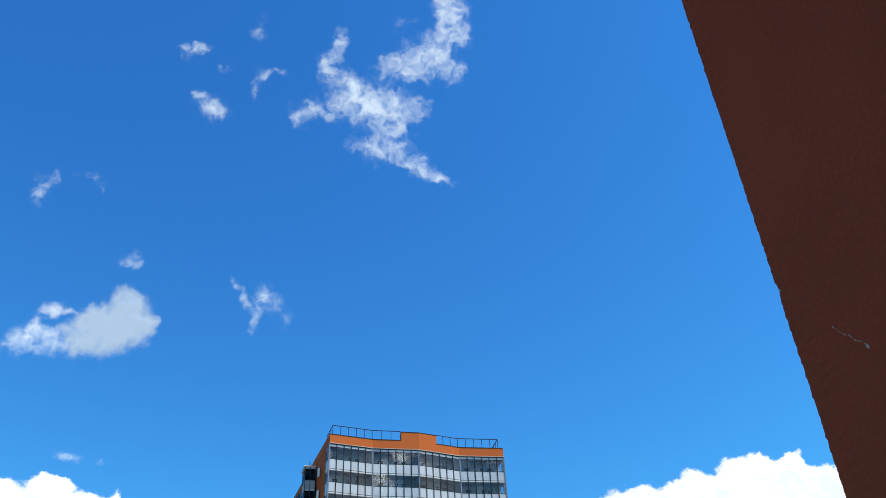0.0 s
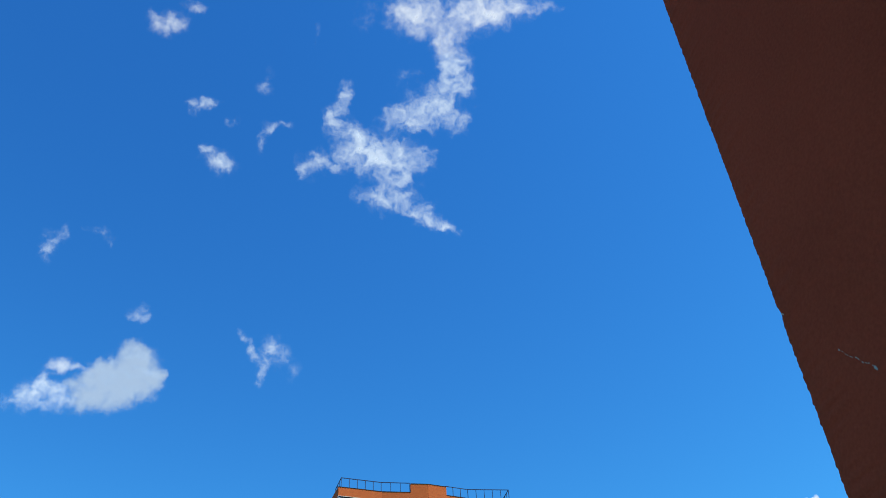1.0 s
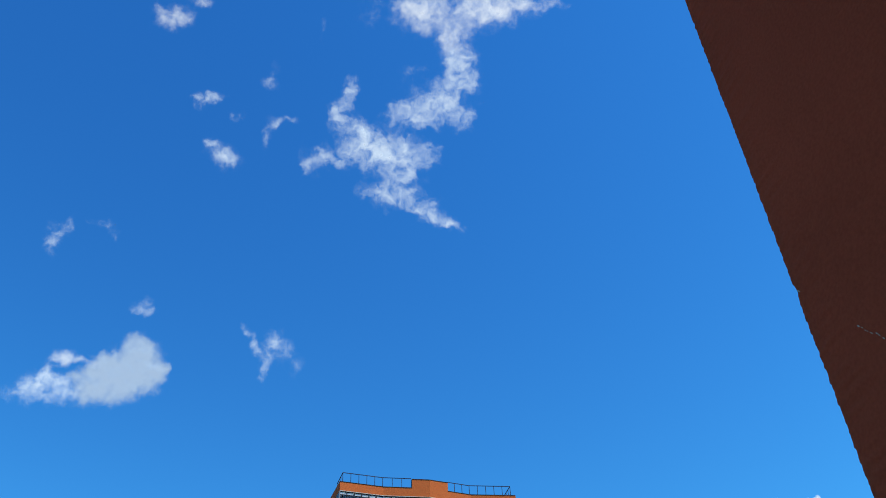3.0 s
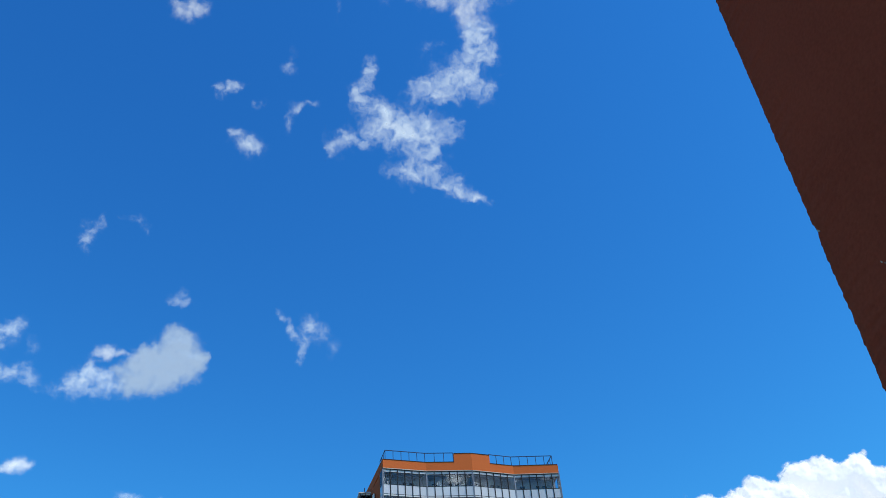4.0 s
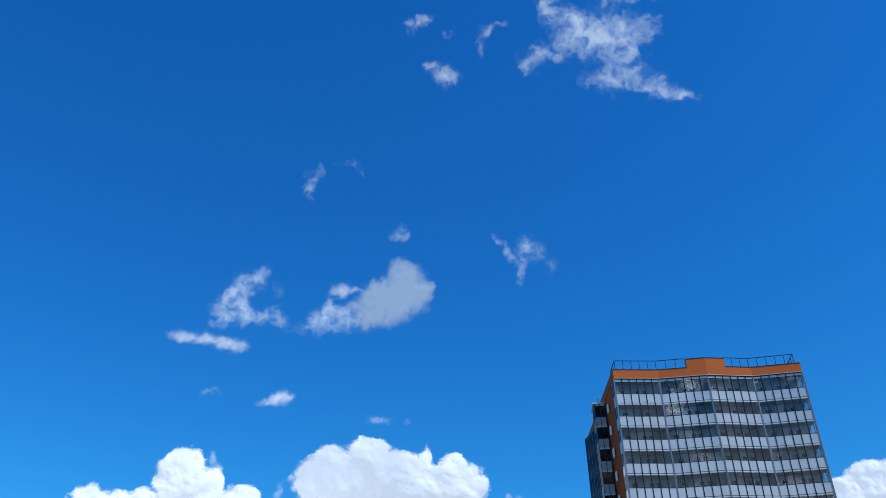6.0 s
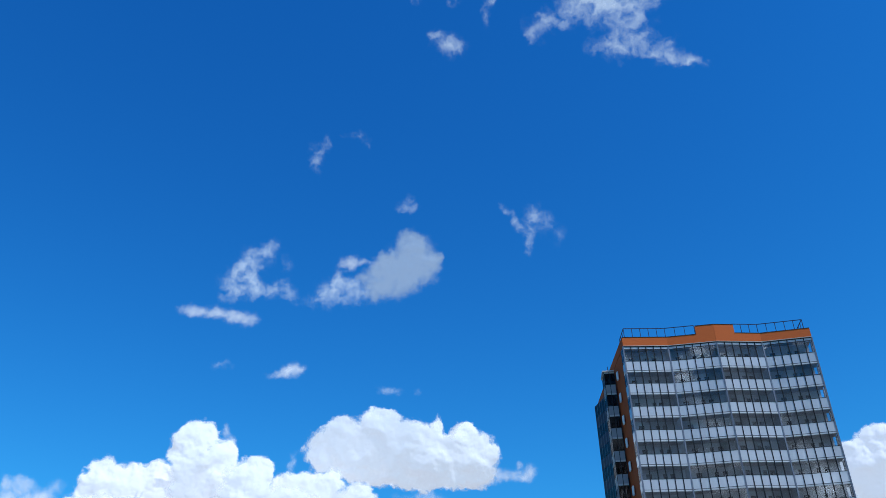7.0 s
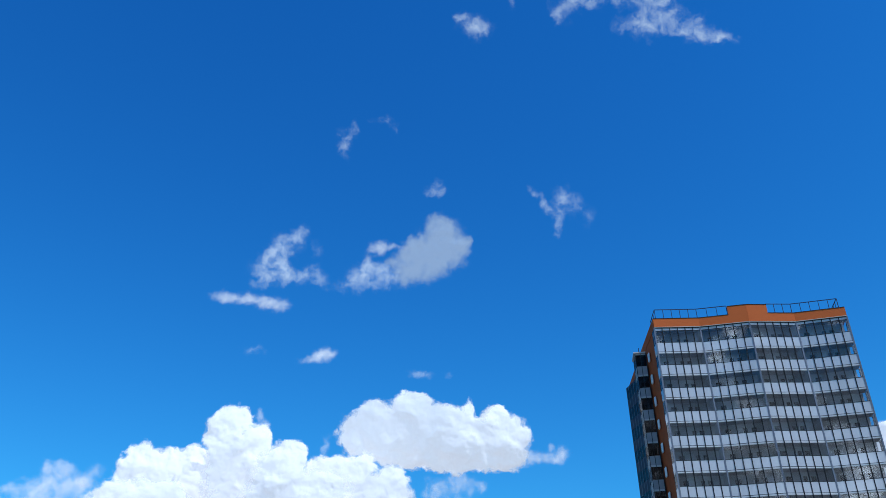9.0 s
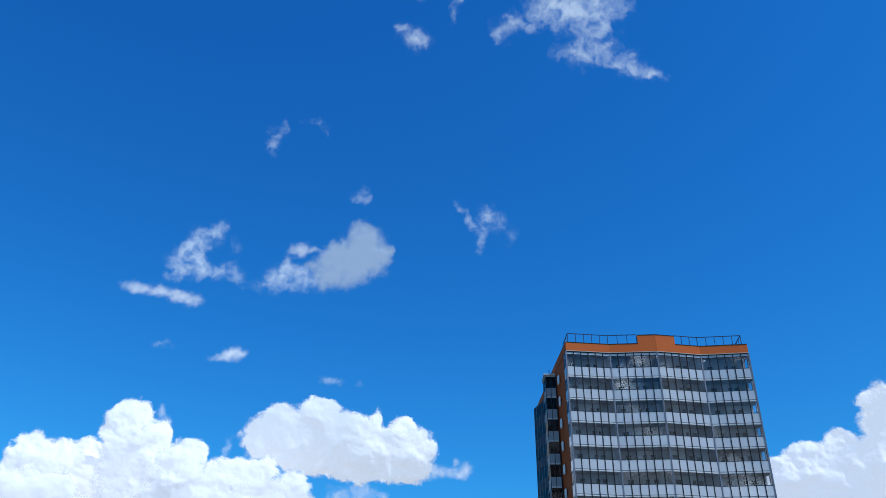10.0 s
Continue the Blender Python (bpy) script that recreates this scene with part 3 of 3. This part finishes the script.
cloud("wisp", -4.72, 45.04, 3300, [(-0.21, 0.34, 1.16, 0.85, -18, 0.90), (-1.20, 0.79, 0.74, 0.50, -8, 0.75), (0.36, -0.06, 0.50, 0.60, 12, 0.60), (1.07, -1.10, 0.34, 0.43, -19, 0.20)])
cloud("wisp", -16.19, 38.03, 3300, [(-0.15, -0.50, 0.62, 1.25, -6, 0.62), (0.25, 0.70, 0.50, 0.95, -18, 0.42), (-0.55, 0.10, 0.55, 0.80, 0, 0.34)], "faint upright white streak of cloud")
cloud("wisp", -13.20, 39.22, 3300, [(-0.36, 0.12, 1.00, 0.42, 11, 0.45), (0.50, -0.25, 0.85, 0.50, -24, 0.38)], "barely visible thin arc of cloud")
cloud("wisp", -8.81, 34.91, 3300, [(-0.07, -0.25, 0.88, 0.51, -9, 0.60), (0.07, 0.25, 0.32, 0.42, 11, 0.40)])
cloud("wisp", 1.04, 32.77, 3300, [(-1.79, 1.46, 0.34, 0.70, 30, 0.60), (-0.95, 0.30, 0.40, 1.45, 28, 0.60), (0.25, 0.80, 0.80, 1.20, -10, 0.72), (-0.20, -0.55, 0.42, 1.35, -5, 0.72), (1.05, 0.25, 0.95, 0.95, -5, 0.55), (1.72, -0.67, 0.78, 0.80, 25, 0.32), (-0.30, -1.50, 0.34, 0.61, -6, 0.40)], "faint V-shaped white wisp in blue sky")
cloud("thin", -12.06, 53.62, 3300, [(-0.14, -0.56, 1.41, 0.82, 24, 0.80), (1.12, 0.94, 0.89, 0.48, 19, 0.70), (-0.97, -0.38, 0.80, 0.54, 19, 0.60)])
cloud("wisp", 3.10, 54.36, 3300, [(0.00, -0.00, 0.34, 1.26, 1, 0.32)])
cloud("grey", -9.19, 30.70, 2900, [(0.72, 1.05, 1.45, 1.15, 4, 1.00), (-0.60, 0.10, 1.20, 0.90, 20, 1.00), (0.95, -0.15, 1.55, 1.38, 4, 1.00), (-0.43, -0.80, 2.12, 1.44, 19, 1.00), (-1.71, -1.53, 1.50, 0.99, 14, 0.90), (1.95, 0.30, 0.66, 0.80, 4, 0.85), (2.40, 0.62, 0.50, 0.50, 4, 0.60), (-1.24, -0.09, 0.98, 0.76, 4, 0.85), (0.33, 1.92, 0.83, 0.53, 4, 0.70), (-2.51, -0.82, 0.90, 0.61, 4, 0.70), (-1.59, -0.38, 0.90, 0.61, 4, 0.80)], "pale grey-white flat cloud with ragged edge")
cloud("thin", -12.90, 30.52, 2880, [(-0.56, 0.11, 0.97, 0.60, 26, 0.95), (-1.10, -0.47, 0.59, 0.45, 6, 0.60), (0.48, 0.22, 0.82, 0.34, -4, 0.60), (1.20, 0.14, 0.90, 0.38, 6, 0.50)])
cloud("wisp", -14.51, 28.78, 2880, [(0.00, -0.09, 1.48, 0.98, 6, 0.95), (0.68, 0.55, 1.31, 0.62, 21, 0.75), (-0.77, -0.47, 1.13, 0.62, 6, 0.70), (1.78, 0.07, 1.15, 0.80, 6, 0.70), (-1.77, -0.69, 0.86, 0.48, 6, 0.35), (0.11, 0.64, 0.61, 0.80, 6, 0.60)])
cloud("wisp", -19.78, 29.28, 2900, [(-0.37, 1.70, 1.35, 0.87, 34, 0.80), (-1.36, 0.71, 1.16, 1.21, -11, 0.80), (-1.85, -0.63, 1.40, 1.04, 9, 0.84), (-0.41, -0.70, 1.76, 0.78, 9, 0.80), (1.08, -0.54, 1.02, 0.96, -11, 0.63), (1.95, -1.12, 1.03, 0.53, -6, 0.46), (2.81, -1.26, 0.95, 0.40, 9, 0.25), (1.39, 1.16, 0.68, 0.79, 9, 0.38), (-0.96, 0.03, 1.00, 1.04, 9, 0.80), (0.34, 2.04, 0.68, 0.39, 10, 0.34), (-2.50, -1.39, 0.74, 0.52, 9, 0.50)], "hook-shaped torn white wisp")
cloud("thin", -22.32, 26.67, 3000, [(-1.97, 0.12, 1.15, 0.40, 0, 0.95), (-0.57, 0.07, 1.31, 0.47, 0, 1.00), (0.87, -0.06, 1.33, 0.58, -1, 0.95), (1.70, -0.14, 0.64, 0.44, 9, 0.70)], "flat elongated streak of white cloud")
cloud("thin", -17.39, 23.36, 3000, [(-0.43, -0.16, 1.00, 0.44, 14, 0.95), (0.46, 0.16, 0.72, 0.51, 6, 1.00), (-0.02, -0.00, 0.93, 0.44, 6, 0.90)], "small rounded white cloud tuft")
cloud("wisp", -22.38, 23.46, 3300, [(0.00, -0.00, 1.05, 0.47, 9, 0.50)])
cloud("wisp", -9.94, 22.16, 3300, [(-0.23, 0.10, 1.05, 0.39, -7, 0.60), (0.23, -0.10, 0.53, 0.31, 3, 0.40)])
cloud("wisp", -8.08, 22.13, 3300, [(0.00, -0.00, 0.31, 0.48, 2, 0.45)])
cloud("thin", -33.62, 14.26, 3000, [(0.61, 0.54, 0.87, 0.92, 6, 0.90), (-0.27, 0.71, 0.55, 0.79, 6, 0.80), (-0.29, -0.36, 1.34, 0.84, 5, 1.00), (2.53, 0.89, 0.64, 0.67, 6, 0.60), (1.57, 0.07, 1.58, 0.86, 5, 1.00), (-1.37, 0.22, 0.72, 0.23, 5, 0.45), (-2.02, -0.58, 0.89, 0.64, 5, 0.70), (-0.62, -1.42, 3.62, 0.96, 5, 1.00)], "soft ragged white cloud beside the cumulus")
cloud("cum", -26.84, 15.37, 2800, [(-1.61, 0.85, 0.93, 1.16, 4, 1.00), (-2.33, 0.12, 0.85, 0.88, 4, 0.90), (-0.11, 0.54, 1.22, 1.03, 4, 1.00), (1.44, 0.72, 1.24, 1.04, 4, 1.00), (-0.18, -0.35, 2.68, 1.36, 4, 1.00), (2.49, 0.17, 1.38, 1.39, 4, 1.00), (0.40, -2.01, 4.68, 2.02, 3, 1.00)])
cloud("cum", -22.41, 17.01, 2600, [(-0.41, 1.97, 1.14, 0.93, 3, 1.00), (-1.26, 1.00, 0.98, 1.21, 3, 1.00), (-0.48, -0.02, 1.69, 1.55, 3, 1.00), (0.99, 0.59, 0.93, 1.21, 3, 1.00), (1.48, 1.08, 0.43, 0.72, 3, 0.80), (0.50, -1.55, 2.54, 1.92, 3, 1.00), (0.90, -3.78, 3.85, 1.72, 2, 1.00), (-1.70, 0.80, 0.63, 0.71, 3, 0.90)], "tall white cumulus tower with shaded flank")
cloud("cum", -19.06, 15.34, 2450, [(-0.33, 1.69, 1.01, 0.86, 2, 1.00), (0.48, 1.54, 0.65, 0.86, 2, 1.00), (-0.64, 0.65, 1.65, 1.27, 2, 1.00), (-0.35, -0.85, 2.49, 1.74, 1, 1.00), (1.79, -0.55, 2.53, 1.33, 2, 1.00), (-0.93, -2.41, 4.58, 1.37, 1, 1.00)])
cloud("cum", -28.28, 13.80, 2350, [(0.09, 0.40, 2.18, 0.74, 4, 1.00), (-1.43, 0.03, 1.42, 0.67, 4, 1.00), (1.52, 0.29, 1.27, 0.74, 4, 1.00), (-0.16, -0.72, 4.25, 1.06, 3, 1.00)])
cloud("cum", -14.17, 15.26, 2500, [(-0.85, 0.83, 1.54, 1.07, 0, 1.00), (-2.20, 0.61, 1.53, 1.00, 0, 1.00), (0.27, 1.20, 0.74, 0.86, 0, 0.90), (1.88, 0.14, 1.25, 1.07, 0, 0.95), (-0.50, -0.86, 1.24, 0.56, 0, 1.00), (-0.76, -0.86, 3.63, 1.62, 0, 1.00), (2.17, -1.03, 1.32, 1.06, 0, 0.90)])
cloud("cum", -10.92, 19.22, 2700, [(-3.28, -0.85, 1.45, 1.44, 0, 1.00), (-2.40, 0.60, 1.12, 0.80, 0, 1.00), (0.26, 0.85, 1.47, 1.06, 0, 1.00), (0.26, 1.77, 0.70, 0.30, 0, 0.60), (-1.01, -0.62, 2.64, 1.71, 0, 1.00), (1.91, -0.27, 2.51, 1.52, 0, 1.00), (3.83, 0.64, 0.53, 0.67, 0, 0.80), (0.48, -2.08, 3.11, 1.11, 0, 1.00), (5.66, 0.29, 0.77, 0.86, -2, 1.00), (6.49, -0.99, 1.38, 1.38, -2, 1.00), (5.83, -2.30, 1.99, 1.10, -2, 1.00), (3.50, -1.14, 2.43, 1.70, -2, 1.00), (2.89, -2.35, 2.49, 0.97, -2, 1.00)], "large billowing white cumulus with grey underside")
cloud("thin", -1.37, 16.75, 2680, [(-1.26, -0.16, 1.25, 0.54, -3, 1.00), (-0.22, -0.07, 0.81, 0.43, 7, 0.90), (0.12, 0.48, 0.37, 0.36, -33, 0.60), (0.96, 0.00, 0.58, 0.65, -3, 0.85), (0.39, -0.25, 0.73, 0.43, -3, 0.80)])
cloud("thin", -21.04, 18.90, 2590, [(-0.20, 0.39, 0.29, 0.65, -7, 0.80), (0.20, -0.39, 0.36, 0.65, 3, 0.90)])
cloud("wisp", -16.73, 17.39, 2800, [(0.00, 0.00, 0.39, 1.19, -14, 0.70)])
cloud("thin", -7.69, 14.64, 3000, [(0.35, 0.47, 1.33, 0.85, -1, 0.75), (-1.39, 0.23, 1.18, 0.85, -1, 0.80), (1.52, 0.30, 0.52, 0.64, -1, 0.60), (-0.47, -0.99, 2.20, 0.91, -1, 0.90)])
cloud("cum", 38.46, 18.73, 2600, [(-2.15, 1.41, 1.44, 0.95, -11, 1.00), (-3.30, 1.12, 1.33, 1.16, -11, 1.00), (0.06, 1.37, 0.70, 0.61, -12, 1.00), (-0.62, 0.65, 1.60, 1.14, -11, 1.00), (1.33, 0.27, 1.00, 0.73, -11, 1.00), (1.74, -0.71, 1.35, 1.50, -11, 1.00), (-2.49, -0.58, 3.57, 1.67, -11, 1.00), (0.63, -1.16, 2.48, 1.63, -11, 1.00), (4.39, -2.18, 2.64, 1.90, -10, 1.00)])
cloud("cum", 31.09, 18.76, 2500, [(-2.23, 0.70, 1.61, 0.83, -8, 1.00), (-4.18, 0.49, 1.28, 0.76, -8, 1.00), (1.07, 1.11, 1.29, 0.83, -9, 1.00), (0.17, 0.56, 1.64, 1.03, -8, 1.00), (2.23, 0.46, 1.34, 0.88, -8, 1.00), (-0.74, -1.16, 4.43, 1.69, -8, 1.00), (3.48, -2.08, 4.56, 1.98, -8, 1.00)])
cloud("cum", 22.94, 15.60, 2400, [(0.80, 1.52, 0.92, 0.73, -8, 1.00), (-1.19, 0.91, 1.26, 0.87, -7, 1.00), (-2.62, 0.35, 1.03, 0.74, -7, 1.00), (-3.41, 0.18, 0.78, 0.61, -7, 0.90), (1.03, -0.03, 2.12, 1.70, -7, 1.00), (-2.24, -1.16, 2.40, 1.85, -6, 1.00), (0.30, -1.83, 3.03, 1.94, -6, 1.00), (3.58, 1.67, 1.77, 2.95, -8, 1.00), (3.40, -1.54, 1.74, 2.86, -6, 1.00)])

# the rest of the sky: unseen cumulus all round added as fill light, some mirrored in the tower's glass
# unseen bank, added so the glass mirrors pale grey instead of blue
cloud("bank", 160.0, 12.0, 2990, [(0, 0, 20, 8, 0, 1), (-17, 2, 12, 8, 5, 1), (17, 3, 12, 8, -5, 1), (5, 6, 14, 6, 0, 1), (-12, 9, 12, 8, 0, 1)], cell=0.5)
# clouds for the glass to mirror, their glow raised far above sunlit cloud
cloud("glare", 174.9, 24.9, 2800, [(-0.5, 0.0, 0.9, 0.5, 12, 1.0), (-1.4, 0.3, 0.6, 0.4, 10, 0.9), (0.7, -0.5, 0.5, 0.5, -10, 0.8), (1.0, -1.4, 0.8, 0.7, 10, 0.9), (0.2, -1.9, 0.7, 0.4, 0, 0.6)], cell=0.1)
cloud("glare", 174.9, 18.5, 2900, [(0.5, 3.0, 1.6, 1.0, 0, 0.55), (-0.6, 1.2, 1.6, 1.0, 10, 0.60), (0.8, -0.9, 1.5, 1.1, 0, 0.60), (-0.6, -2.8, 1.7, 1.0, 10, 0.66), (0.6, -5.0, 1.8, 1.2, 0, 0.72)], "thin unseen veil of cloud with boosted glow", cell=0.15)
cloud("glare", 172.3, 15.3, 2800, [(0.6, 2.0, 1.2, 0.9, 10, 0.75), (-0.2, 0.2, 1.6, 1.2, 0, 1.0), (0.3, -1.9, 1.9, 1.4, 0, 1.1), (-0.8, 9.4, 0.6, 0.5, 0, 0.7)], cell=0.12)
cloud("glare", 156.2, 24.3, 2800, [(0.1, 0.4, 0.35, 0.6, 8, 0.95), (-0.3, -1.2, 0.5, 0.4, 5, 0.55)], cell=0.1)
cloud("glare", 142.0, 24.3, 2800, [(1.0, -0.4, 0.7, 0.5, 8, 0.75), (-0.6, 0.5, 0.6, 0.4, 5, 0.5)], cell=0.1)
cloud("cum", 172.0, 5.0, 2800, [(0, 0, 3.4, 2.0, 0, 1), (-3.2, -0.5, 2.2, 1.6, 0, 1), (3.0, -0.4, 2.0, 1.8, 0, 1), (0.5, 1.8, 1.4, 1.0, 0, 0.9)], cell=0.2)
# ring of glowing cumulus out of view, added to brighten the walls
around = random.Random(12)
for turn in range(6):
    az = 198 + turn * 17 + around.uniform(-3, 3)
    rise = around.uniform(7, 16)
    lobes = [(around.uniform(-5, 5), around.uniform(-2, 2), around.uniform(2, 4), around.uniform(1.2, 2.4), 0, 1) for _ in range(9)]
    cloud("cum", az, rise, 2900, lobes, cell=0.4)
